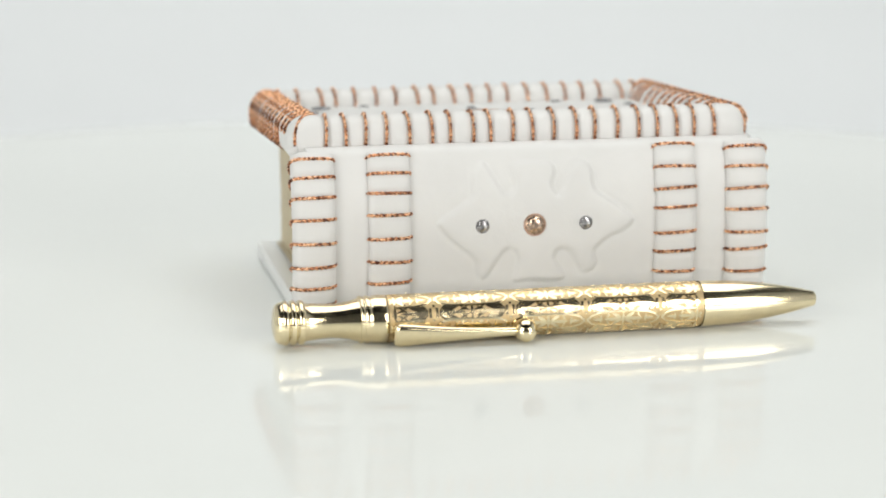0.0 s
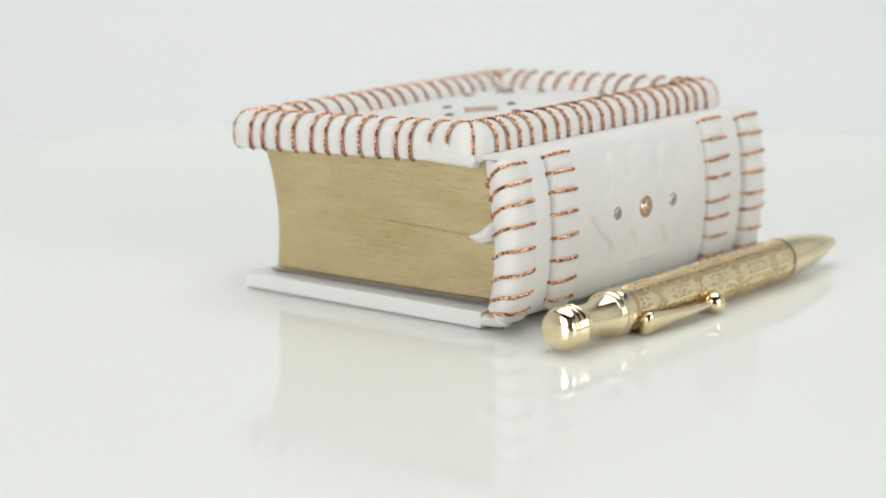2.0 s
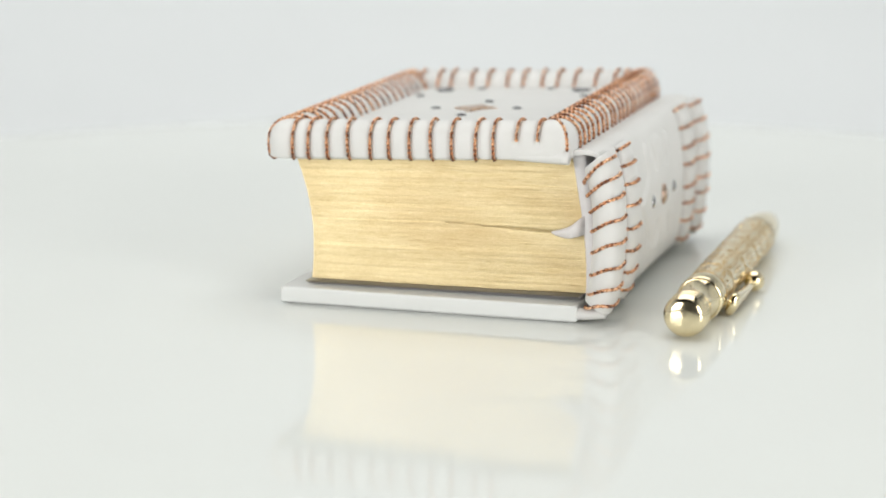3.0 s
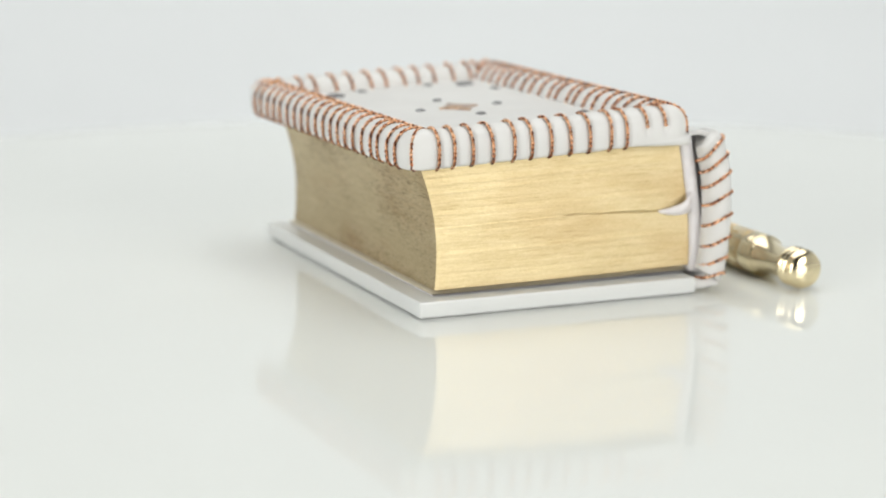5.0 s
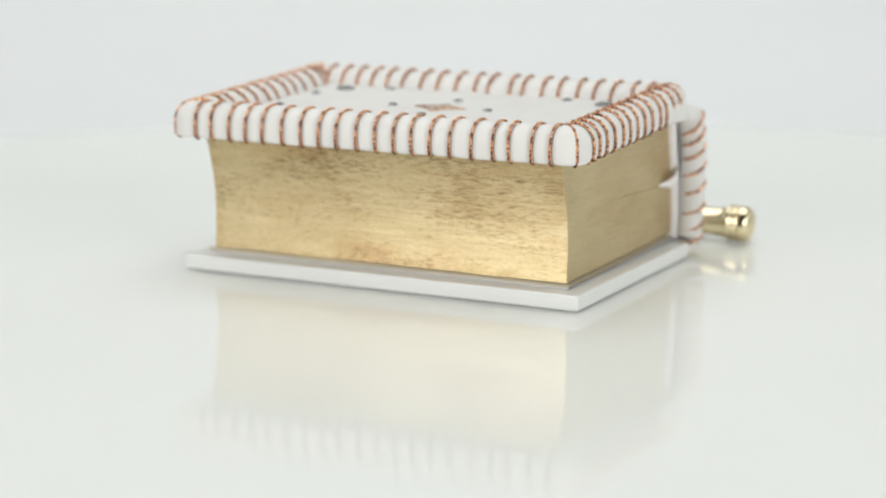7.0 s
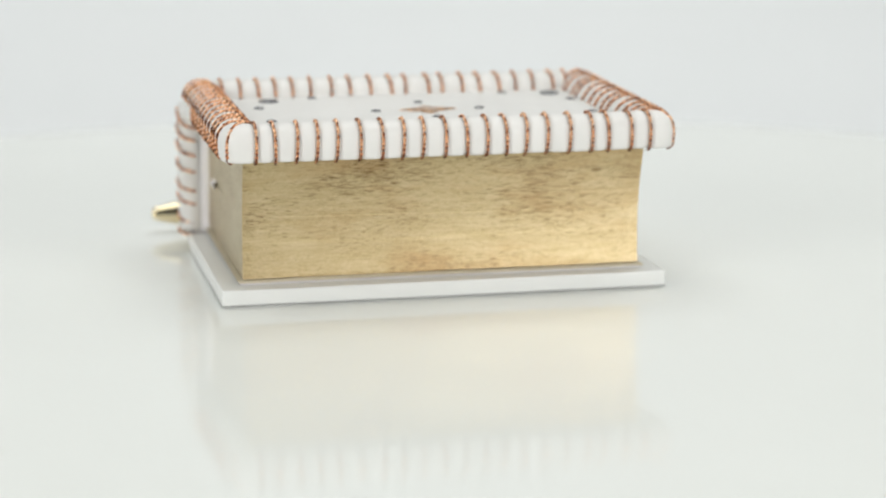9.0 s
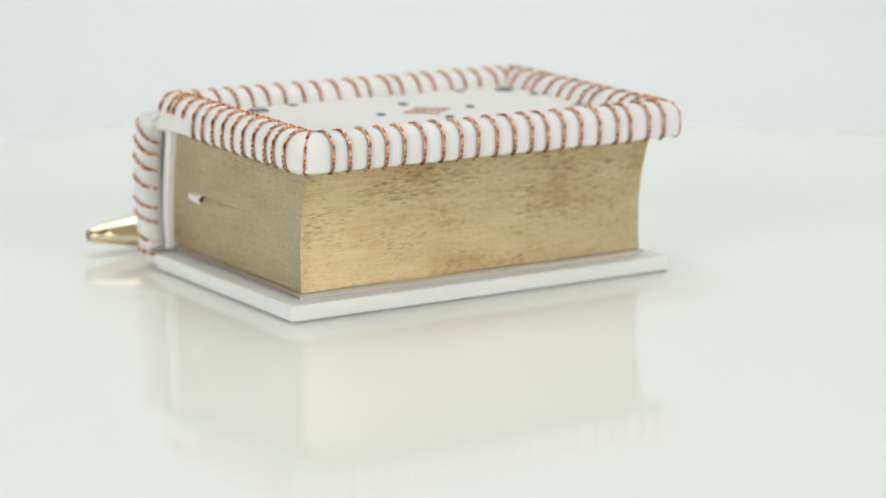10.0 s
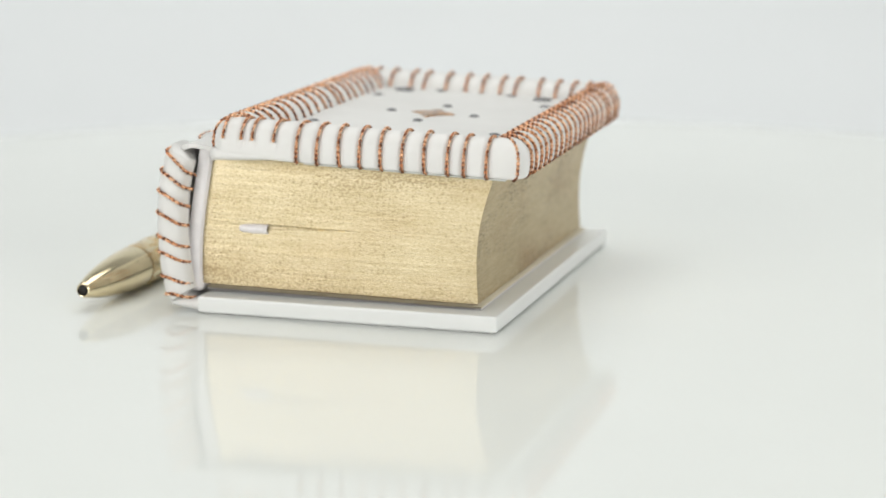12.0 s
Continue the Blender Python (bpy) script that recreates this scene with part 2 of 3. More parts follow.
SIDES = {
    "fore": [-54.7, -49.3, -42.7, -38.1, -31.9, -25.5, -19.6, -13.9, -8.6, -2.9, 2.9, 9.0, 14.4, 20.2, 26.2, 32.4, 37.8, 43.2, 49.2, 54.2],
    "spine": [-53.7, -48.6, -43.2, -37.7, -31.6, -25.5, -20.6, -14.3, -9.7, -3.5, 1.8, 7.7, 13.9, 19.1, 25.4, 31.3, 36.5, 42.0, 46.9, 52.6],
    "head": [33.5, 29.1, 23.9, 18.2, 11.8, 6.8, 1.1, -4.6, -10.4, -16.9, -21.6, -28.0, -33.6],
    "tail": [-37.5, -32.5, -29.5, -23.6, -17.4, -11.9, -6.2, -0.5, 5.0, 10.8, 16.6, 22.8, 27.1, 33.0],
}


def rect_loop(s, n_long=132, n_short=90, n_arc=8):
    """Points of the cover's outline inset by s, with the side and the run along it."""
    r = max(CORNER - s, 0.25)
    hx, hy = HX - s, HY - s
    lx, ly = HX - CORNER, HY - CORNER
    out = []

    def side(name, a, b, n):
        for i in range(n):
            p = Vector(a).lerp(Vector(b), i / n)
            out.append((p, name, p.x if name in ("fore", "spine") else p.y))

    def arc(cx, cy, a0):
        for i in range(n_arc):
            a = radians(a0 + 90 * i / n_arc)
            out.append((Vector((cx + r * math.cos(a), cy + r * math.sin(a), 0)), "corner", 0))

    ix, iy = hx - r, hy - r
    side("spine", (-ix, -hy, 0), (ix, -hy, 0), n_long)
    arc(ix, -iy, -90)
    side("tail", (hx, -iy, 0), (hx, iy, 0), n_short)
    arc(ix, iy, 0)
    side("fore", (ix, hy, 0), (-ix, hy, 0), n_long)
    arc(-ix, iy, 90)
    side("head", (-hx, iy, 0), (-hx, -iy, 0), n_short)
    arc(-ix, -iy, 180)
    return out


def build_roll(cover):
    prof = spline([(s, v, 0) for s, v in ROLL], 2)
    rings = []
    for k, q in enumerate(prof):
        s, v = q.x, q.y
        ring = []
        grip = 0.75 if 1 < k < len(prof) - 2 else 0.0
        for p, name, run in rect_loop(s):
            dip = 0.0
            if name in SIDES:
                folded = v < 3.6 and ((name == "head" and run < -25) or (name == "tail" and run < -20))
                near = 9.0 if folded else min(abs(run - t) for t in SIDES[name])
                dip = grip * math.exp(-(near / 0.8) ** 2)
            wob = 0.22 * noise.noise(Vector((p.x * 0.07, p.y * 0.07, v * 0.12)))
            cx, cy = max(-HX + 6, min(HX - 6, p.x)), max(-HY + 6, min(HY - 6, p.y))
            inward = Vector((cx - p.x, cy - p.y, 5.0 - v))
            inward = inward.normalized() if inward.length > 1e-6 else Vector((0, 0, 0))
            at = Vector((p.x, p.y, v)) + inward * (dip + wob)
            ring.append(at * MM)
        rings.append(ring)
    return part("border_roll", skin(rings), LEATHER, cover, "padded white leather roll laced with copper cord")


def roll_line(v0, slant, diagonal=False, reach=0.45):
    """The way of a stitch over the roll: x along the side, y inwards, z up."""
    pts = [(s, v) for s, v in ROLL if v >= v0 or s > 5]
    if v0 < 0.5:
        pts = [(1.6, -0.25)] + pts[2:]
    out = []
    for i, (s, v) in enumerate(pts):
        f = i / (len(pts) - 1)
        n = Vector((s - 5.6, v - 5.0)).normalized()
        s2, v2 = s + n.x * reach * 0.3, v + n.y * reach * 0.3
        if diagonal and s2 > CORNER:
            s2 = CORNER + (s2 - CORNER) * 1.35
        out.append((slant * (f - 0.3), s2, v2))
    return [p * MM for p in spline(out, 3)]


def build_cover_stitches(cover):
    slants = (0.5, 1.4, -0.4)
    full = [finish(rope(roll_line(0.0, s), phase=i), "stitch", THREAD) for i, s in enumerate(slants)]
    brief = finish(rope(roll_line(3.4, 0.8)), "stitch", THREAD)
    corner = finish(rope(roll_line(0.0, 0.3, True)), "stitch", THREAD)
    rnd = random.Random(11)
    for name, turn in (("spine", 0), ("tail", 90), ("fore", 180), ("head", 270)):
        for t in SIDES[name]:
            m = Matrix.Rotation(radians(turn), 4, "Z")
            if name == "spine":
                at = Vector((t, -HY, 0))
            elif name == "fore":
                at = Vector((t, HY, 0))
            elif name == "tail":
                at = Vector((HX, t, 0))
            else:
                at = Vector((-HX, t, 0))
            hinge = (name == "head" and t < -25) or (name == "tail" and t < -20)
            mesh = brief if hinge else full[rnd.choice((0, 0, 1, 1, 2))]
            part("stitch", mesh, None, cover, m=Matrix.Translation(at * MM) @ m)
    k = CORNER * (1 - math.sqrt(0.5))
    for sx, sy, turn in ((1, -1, 45), (1, 1, 135), (-1, 1, 225), (-1, -1, 315)):
        at = Vector((sx * (HX - k), sy * (HY - k), 0))
        part("stitch", corner, None, cover, m=Matrix.Translation(at * MM) @ Matrix.Rotation(radians(turn), 4, "Z"))


def disc_gem(r, h, sides=12):
    """A faceted round stone: girdle, crown and table, lying on z = 0."""
    rings = []
    for rr, z, off in ((r * 0.9, 0.0, 0), (r, h * 0.35, 0.5), (r * 0.84, h * 0.66, 0), (r * 0.55, h * 0.9, 0.5), (r * 0.3, h, 0)):
        rings.append([Vector((rr * math.cos(2 * math.pi * (k + off) / sides), rr * math.sin(2 * math.pi * (k + off) / sides), z)) for k in range(sides)])
    return skin(rings, cap=(True, True))


def bezel_ring(r, h, w):
    rings = []
    for i in range(7):
        a = math.pi * i / 6
        rr, z = r + w * math.cos(a), h * math.sin(a)
        rings.append([Vector((rr * math.cos(2 * math.pi * k / 24), rr * math.sin(2 * math.pi * k / 24), z)) for k in range(24)])
    return skin(rings)


def set_stone(parent, at, turn, r, h, stone, label):
    m = Matrix.Translation(Vector(at) * MM) @ turn
    ob = part("gem", disc_gem(r * MM, h * MM), stone, parent, label, m, smooth=False)
    return ob


def build_top_cover(book):
    cover = part("top_cover", rounded_box(-(HX - 1.2) * MM, (HX - 1.2) * MM, -(HY - 1.2) * MM, (HY - 1.2) * MM, 0.25 * MM, 2.4 * MM, 0.8 * MM), LEATHER, book,
                 "white leather top cover with copper-laced padded border", COVER)
    build_roll(cover)
    part("lining_board", rounded_box(-(HX - 3.0) * MM, (HX - 1.5) * MM, -(HY - 26.0) * MM, (HY - 4.5) * MM, -0.5 * MM, -0.1 * MM, 0.2 * MM, 1), BOARD, cover, "thin white board under the padded cover")
    # sunk panel with a softly padded middle
    n, k = 48, 32
    hx, hy = HX - 10.5, HY - 10.5
    rings = []
    for j in range(k + 1):
        v = -hy + 2 * hy * j / k
        ring = []
        for i in range(n + 1):
            u = -hx + 2 * hx * i / n
            edge = min(hx - abs(u), hy - abs(v))
            z = 5.6 - 1.0 * math.exp(-edge / 1.6) + 0.12 * noise.noise(Vector((u * 0.09, v * 0.09, 2)))
            ring.append(Vector((u, v, z)) * MM)
        rings.append(ring)
    part("panel", skin(rings, close_u=False), LEATHER, cover, "sunk white leather panel set with crystals")
    # crystals: a lozenge in the middle, four round it, three in each corner
    up = Matrix.Identity(4)
    star = []
    for rr, z in ((1.0, 0.0), (1.0, 0.25), (0.8, 0.55), (0.45, 0.8)):
        star.append([Vector(((8.4 if i % 2 == 0 else 4.4) * 0.001 * rr * math.cos(math.pi * i / 4),
                             (6.4 if i % 2 == 0 else 4.0) * 0.001 * rr * math.sin(math.pi * i / 4), z * MM)) for i in range(8)])
    part("gem", skin(star, cap=(True, True)), AMBER_DEEP, cover, "large pointed amber crystal", Matrix.Translation((-2.0 * MM, 0, 5.55 * MM)), smooth=False)
    for x, y, r in ((13.2, 0, 1.5), (-17.2, 0, 1.5), (-2.0, 12.0, 1.5), (-2.0, -12.3, 1.5)):
        set_stone(cover, (x, y, 5.5), up, r, 0.7, SMOKE, "small smoky crystal")
    for sx in (-1, 1):
        for sy in (-1, 1):
            set_stone(cover, (sx * 42.5 - 2.0, sy * 21.5, 5.4), up, 3.0, 1.1, SMOKE, "round smoky crystal")
            set_stone(cover, (sx * 29.0 - 2.0, sy * 25.5, 5.4), up, 1.6, 0.7, SMOKE, "small smoky crystal")
            set_stone(cover, (sx * 46.5 - 1.5, sy * 11.0, 5.4), up, 1.6, 0.7, SMOKE, "small smoky crystal")
    build_cover_stitches(cover)
    # folded leather at the hinge, under the roll at head and tail
    for sx in (-1, 1):
        rings = []
        for i in range(13):
            f = i / 12
            y = -HY + 1.0 + 20.5 * f
            drop = 0.9 * (1 - f) ** 0.6
            ring = []
            for a in range(10):
                ang = 2 * math.pi * a / 10
                ring.append(Vector((sx * (HX + 0.25 - 2.0 + 2.0 * math.cos(ang) * (1 - 0.25 * f)), y, 1.5 - drop + (1.9 - 0.9 * f) * math.sin(ang))) * MM)
            rings.append(ring)
        part("hinge_fold", skin(rings, cap=(True, True)), LEATHER, cover, "folded white leather at the hinge")
    return cover


def fore_y(f):
    """The hollow fore edge of the pages; f runs from the foot (0) to the top (1)."""
    return 25.5 + 4.8 * (max(0.0, f - 0.3) / 0.7) ** 2 + 0.5 * (max(0.0, 0.3 - f) / 0.3) ** 2


def lining_y(f):
    return -46.4 - 4.4 * math.sin(math.pi * (0.58 - 0.54 * f)) ** 1.3


def back_y(f):
    return lining_y(f) - 0.3


def leaf_z(y):
    """The height of the loose endpaper under the pages."""
    return 5.15 + 0.75 * max(0.0, (26.0 - y) / 76.0) ** 1.3


def page_z(y, f):
    z0, z1 = leaf_z(y) + 0.75, 40.7 + 0.036 * (-4.75 - y)
    return z0 + (z1 - z0) * f


def build_pages(book):
    layers = 150
    rnd = random.Random(5)
    x0, x1 = -46.9, 64.8
    rings = []
    shift = 0.0
    for j in range(layers + 1):
        f = j / layers
        shift = 0.75 * shift + rnd.uniform(-0.016, 0.016)
        step = -0.06 if j == 74 else 0.0
        ox = shift + step
        yb, yf = back_y(f), fore_y(f) + shift * 0.8 + step
        ring = []

        def bend(x, y):
            return 0.35 * math.sin((x + 60) * 0.05 + f * 4) * (1 - abs(2 * f - 1)) + 0.12 * noise.noise(Vector((x * 0.05, y * 0.05, f * 9)))

        n_l, n_s = 40, 40
        for i in range(n_l):
            x = x0 - ox + (x1 - x0 + 2 * ox) * i / n_l
            ring.append(Vector((x, yb, page_z(yb, f) + bend(x, yb))))
        for i in range(n_s):
            y = yb + (yf - yb) * i / n_s
            z = page_z(y, f)
            part_h = 0.75 * max(0.0, 1 - (y + 33) / 25) if y > -33.5 else 0.25 * max(0.0, 1 + (y + 33) / 8)
            slot = 0.4 * max(0.0, 1 - (abs(z - 22.6) / max(part_h, 0.05)) ** 2) if part_h > 0.04 else 0.0
            ring.append(Vector((x1 + ox - slot, y, z + bend(x1, y))))
        for i in range(n_l):
            x = x1 + ox + (x0 - x1 - 2 * ox) * i / n_l
            ring.append(Vector((x, yf, page_z(yf, f) + bend(x, yf))))
        for i in range(n_s):
            y = yf + (yb - yf) * i / n_s
            z = page_z(y, f)
            part_h = 0.4 * max(0.0, 1 - (y + 46) / 36)
            slot = 0.4 * max(0.0, 1 - (abs(z - 22.4 - 0.03 * (y + 40)) / max(part_h, 0.05)) ** 2) if part_h > 0.04 else 0.0
            ring.append(Vector((x0 - ox + slot, y, z + bend(x0, y))))
        rings.append([p * MM for p in ring])
    ob = part("page_block", skin(rings, cap=(True, True)), PAGE_HEAD, book, "thick block of pages with worn gilt edges")
    ob.data.materials.append(PAGE_FORE)
    ob.data.materials.append(PAGE_TAIL)
    for f in ob.data.polygons:
        f.material_index = 1 if f.normal.y > 0.6 else 2 if f.normal.x > 0.6 else 0
    sharp(ob, 40)
    return ob


SPINE = [(-45.0, 44.2), (-48.5, 44.8), (-52.0, 44.9), (-54.6, 43.6), (-56.4, 39.5), (-57.8, 33.0), (-58.4, 25.0), (-58.2, 16.0), (-57.2, 8.0), (-55.8, 3.6), (-53.0, 1.3), (-49.0, 0.5)]


def spine_line(n=6):
    return [Vector((0, p.x, p.y)) for p in spline([(y, z, 0) for y, z in SPINE], n)]


# outline of the raised ornament: run along the spine and height, mm
ORNAMENT = [(-16.5, 25.2), (-13.5, 21.5), (-8.2, 17.2), (-6.0, 14.7), (-5.8, 11.4), (-4.4, 10.2), (-3.0, 11.7), (-0.9, 15.1), (1.5, 17.9), (3.9, 17.8), (5.2, 15.0), (4.5, 11.7),
            (4.2, 9.1), (8.1, 9.4), (14.2, 8.8), (17.4, 9.8), (15.7, 12.7), (14.5, 15.0), (15.2, 17.1), (17.0, 17.7), (19.2, 16.6), (21.0, 13.6), (22.5, 11.2), (24.5, 11.3),
            (25.8, 13.2), (25.4, 16.8), (29.2, 20.3), (33.2, 21.9), (35.6, 25.0), (30.6, 29.3), (25.5, 32.9), (24.5, 38.4), (21.4, 40.3), (18.6, 37.9), (17.4, 33.5), (15.4, 31.8),
            (13.8, 34.6), (14.8, 38.2), (12.5, 40.3), (6.0, 40.6), (3.0, 39.4), (4.2, 35.2), (3.1, 32.5), (0.5, 33.1), (-2.1, 37.4), (-4.5, 40.5), (-7.0, 37.8), (-7.2, 32.4),
            (-11.0, 29.4)]


def ornament_polygon():
    loop = [(x, z, 0) for x, z in ORNAMENT]
    line = spline(loop + loop[:2], 5)
    return [(p.x, p.y) for p in line[:-6]]


def polygon_depth(poly, x, z):
    """Distance to the outline, positive inside."""
    inside, best = False, 1e9
    for (ax, az), (bx, bz) in zip(poly, poly[1:] + poly[:1]):
        if (az > z) != (bz > z) and x < (bx - ax) * (z - az) / (bz - az) + ax:
            inside = not inside
        dx, dz = bx - ax, bz - az
        t = max(0.0, min(1.0, ((x - ax) * dx + (z - az) * dz) / max(dx * dx + dz * dz, 1e-9)))
        best = min(best, math.hypot(x - ax - t * dx, z - az - t * dz))
    return best if inside else -best


def build_spine(book):
    line = resample(spine_line(), 0.55)
    poly = ornament_polygon()
    x0, x1, n = -50.0, 69.0, 230
    normals = []
    for i in range(len(line)):
        d = (line[min(i + 1, len(line) - 1)] - line[max(i - 1, 0)]).normalized()
        normals.append(Vector((0, d.z, -d.y)))
    outer = []
    for p, nn in zip(line, normals):
        ring = []
        for i in range(n + 1):
            x = x0 + (x1 - x0) * i / n
            lift = 0.0
            if -19 < x < 39 and 8 < p.z < 42 and p.y < -54:
                d = polygon_depth(poly, x, p.z)
                lift = 0.85 / (1 + math.exp(-d / 0.42)) - 0.32 * math.exp(-((d + 0.6) / 0.6) ** 2)
            lift += 0.12 * noise.noise(Vector((x * 0.05, p.z * 0.07, 4.0)))
            ring.append((Vector((x, p.y, p.z)) + nn * lift) * MM)
        outer.append(ring)
    inner = []
    for p, nn in zip(line, normals):
        inner.append([(Vector((x0 + (x1 - x0) * i / n, p.y, p.z)) - nn * 1.3) * MM for i in range(n + 1)])
    bm = bmesh.new()
    a = [[bm.verts.new(v) for v in r] for r in outer]
    b = [[bm.verts.new(v) for v in r] for r in inner]
    for g in (a, b):
        for r0, r1 in zip(g, g[1:]):
            for i in range(n):
                bm.faces.new((r0[i], r0[i + 1], r1[i + 1], r1[i]))
    for i in range(n):
        bm.faces.new((a[0][i], a[0][i + 1], b[0][i + 1], b[0][i]))
        bm.faces.new((a[-1][i], a[-1][i + 1], b[-1][i + 1], b[-1][i]))
    for j in range(len(line) - 1):
        for e in (0, n):
            bm.faces.new((a[j][e], a[j + 1][e], b[j + 1][e], b[j][e]))
    spine = part("spine_cover", bm, LEATHER, book, "white leather spine with an embossed ornament and three crystals")
    sharp(spine, 60)
    face = Matrix.Rotation(radians(90), 4, "X")
    set_stone(spine, (9.1, -58.8, 24.2), face, 2.75, 1.5, AMBER, "round amber crystal in the spine")
    part("bezel", bezel_ring(2.75 * MM, 0.7 * MM, 0.35 * MM), BEZEL, spine, "copper setting", Matrix.Translation((9.1 * MM, -58.9 * MM, 24.2 * MM)) @ face)
    for x in (-4.9, 22.9):
        set_stone(spine, (x, -58.8, 24.3), face, 1.95, 1.1, CRYSTAL, "round clear crystal in the spine")
    return line, normals


STRAPS = [(-54.4, -43.6, (43.4, 38.7, 33.3, 27.1, 21.1, 14.7, 9.4, 4.6)), (-34.8, -23.8, (43.8, 39.0, 34.0, 27.9, 21.9, 15.7, 9.9, 4.6)),
          (42.2, 53.2, (44.4, 38.6, 32.6, 27.1, 20.7, 15.2, 9.9, 4.4)), (61.9, 73.0, (43.0, 38.1, 32.0, 26.2, 20.0, 15.3, 9.2, 4.0))]


def build_straps(book, line, normals):
    keep = [i for i, p in enumerate(line) if p.y < -54.3 and p.z > 3.2]
    rnd = random.Random(21)
    face = [(0.0, 0.3), (0.015, 1.1), (0.07, 1.8), (0.18, 2.25), (0.35, 2.42), (0.5, 2.45), (0.65, 2.42), (0.82, 2.2), (0.93, 1.75), (0.985, 1.1), (1.0, 0.3)]
    END = [(0.45, -5.5), (0.30, -5.3), (0.08, -4.4), (-0.01, -2.6), (-0.03, -0.8), (0.0, 0.6), (0.07, 1.5)]
    for place, (sx0, sx1, heights) in enumerate(STRAPS):
        # the two outer bands turn in over the ends of the spine
        prof = list(face)
        prof = END + prof[3:] if place == 0 else [(0.0, -0.3)] + prof
        prof = prof[:-3] + [(1 - f, h) for f, h in END[::-1]] if place == 3 else prof + [(1.0, -0.3)]
        high = 1.0 if place in (0, 3) else 0.82
        rings = []
        for i in keep:
            p, nn = line[i], normals[i]
            near = min(abs(p.z - z) for z in heights)
            dip = 0.45 * math.exp(-(near / 0.75) ** 2)
            ring = []
            fade = 0.72 + 0.28 * min(1.0, max(0.0, (46.0 - p.z) / 4.5)) ** 0.7
            for f, h in prof:
                x = sx0 + (sx1 - sx0) * f + 0.25 * noise.noise(Vector((sx0, p.z * 0.12, 1.0)))
                lift = h * high * fade - (dip if h > 0.4 else 0)
                ring.append((Vector((x, p.y, p.z)) + nn * lift) * MM)
            rings.append(ring)
        strap = part("strap", skin(rings, close_u=True, cap=(True, True)), LEATHER, book, "raised white leather band laced with copper cord")
        for z in heights:
            i = min(keep, key=lambda k: abs(line[k].z + normals[k].z * 2.3 - z + 0.146 * (line[k].y + normals[k].y * 2.3 + 57.7)))
            p, nn = line[i], normals[i]
            tip = rnd.uniform(-0.3, 0.5)
            fade = 0.72 + 0.28 * min(1.0, max(0.0, (46.0 - p.z) / 4.5)) ** 0.7
            way = [(f, h + 0.12, 0.0) for f, h in face]
            turn = [(0.40, -5.6, -3.5), (0.29, -5.45, -3.3), (0.065, -4.5, -2.6), (-0.03, -2.7, -1.5), (-0.05, -0.8, -0.5), (-0.012, 0.7, -0.1), (0.06, 1.62, 0.0)]
            way = turn + way[3:] if place == 0 else [(-0.02, -0.3, -0.2)] + way
            way = way[:-3] + [(1 - f, h, d) for f, h, d in turn[::-1]] if place == 3 else way + [(1.02, -0.3, -0.2)]
            pts = []
            for f, h, drop in way:
                pts.append((Vector((sx0 + (sx1 - sx0) * f, p.y, p.z + tip * (f - 0.5) + drop)) + nn * h * high * fade) * MM)
            part("stitch", rope(spline(pts, 3), 0.45 * MM, 2.5 * MM, z), THREAD, strap)


def build_lining(book):
    rings = []
    for i in range(41):
        f = i / 40
        y = lining_y(f)
        z = 5.0 + 38.4 * f
        rings.append([Vector((x, y + o, z)) * MM for x, o in ((-47.6, 0.1), (66.2, 0.1), (66.8, -0.3), (67.0, -1.7), (66.8, -3.1), (66.2, -3.5), (-47.6, -3.5), (-48.2, -3.1), (-48.4, -1.7), (-48.2, -0.3))])
    part("spine_lining", skin(rings, cap=(True, True)), LINING, book, "thick rounded white lining behind the pages")


def build_bottom_cover(book):
    part("bottom_cover", rounded_box(-53.2 * MM, 71.4 * MM, -49.6 * MM, 32.8 * MM, 0.15 * MM, 4.4 * MM, 0.6 * MM, 4), BOARD, book, "plain smooth white bottom cover")
    for x, sx in ((-51.4, -1), (69.6, 1)):
        rings = []
        for i in range(11):
            f = i / 10
            y = -47.5 - 9.6 * f
            r = 1.75 - 0.5 * f
            rings.append([Vector((x + sx * 0.3 * math.sin(math.pi * f) + 1.5 * math.cos(a), y, 2.0 + 0.5 * f + r * math.sin(a))) * MM for a in [2 * math.pi * k / 12 for k in range(12)]])
        part("corner_fold", skin(rings, cap=(True, True)), LEATHER, book, "rolled white leather corner by the spine")
    # unseen inset board, added so the lifted cover leaves a shaded gap
    part("shadow_gap_board", rounded_box(-51.8 * MM, 70.0 * MM, -48.4 * MM, 31.4 * MM, -0.38 * MM, 1.0 * MM, 0.2 * MM, 1), LINING, book, "unseen inset board added for the shadow gap under the bottom cover")
    for lift, edge, thick, tone in ((0.0, 1.3, 0.30, ENDPAPER), (-0.62, 0.9, 0.22, LINING)):
        rings = []
        for up in (0.0, thick):
            for j in range(21):
                j = j if up == 0.0 else 20 - j
                y = -49.0 + (26.0 + edge + 49.0) * j / 20
                z = max(4.5, leaf_z(y) + lift) + up
                rings.append([Vector((x, y, z + 0.10 * math.sin(x * 0.05 + lift * 4) * (up > 0 or lift == 0.0))) * MM for x in [-46.9 - edge + (111.7 + 2 * edge) * i / 16 for i in range(17)]])
        part("endpaper", skin(rings + rings[:1], close_u=False), tone, book, "loose endpaper under the pages")


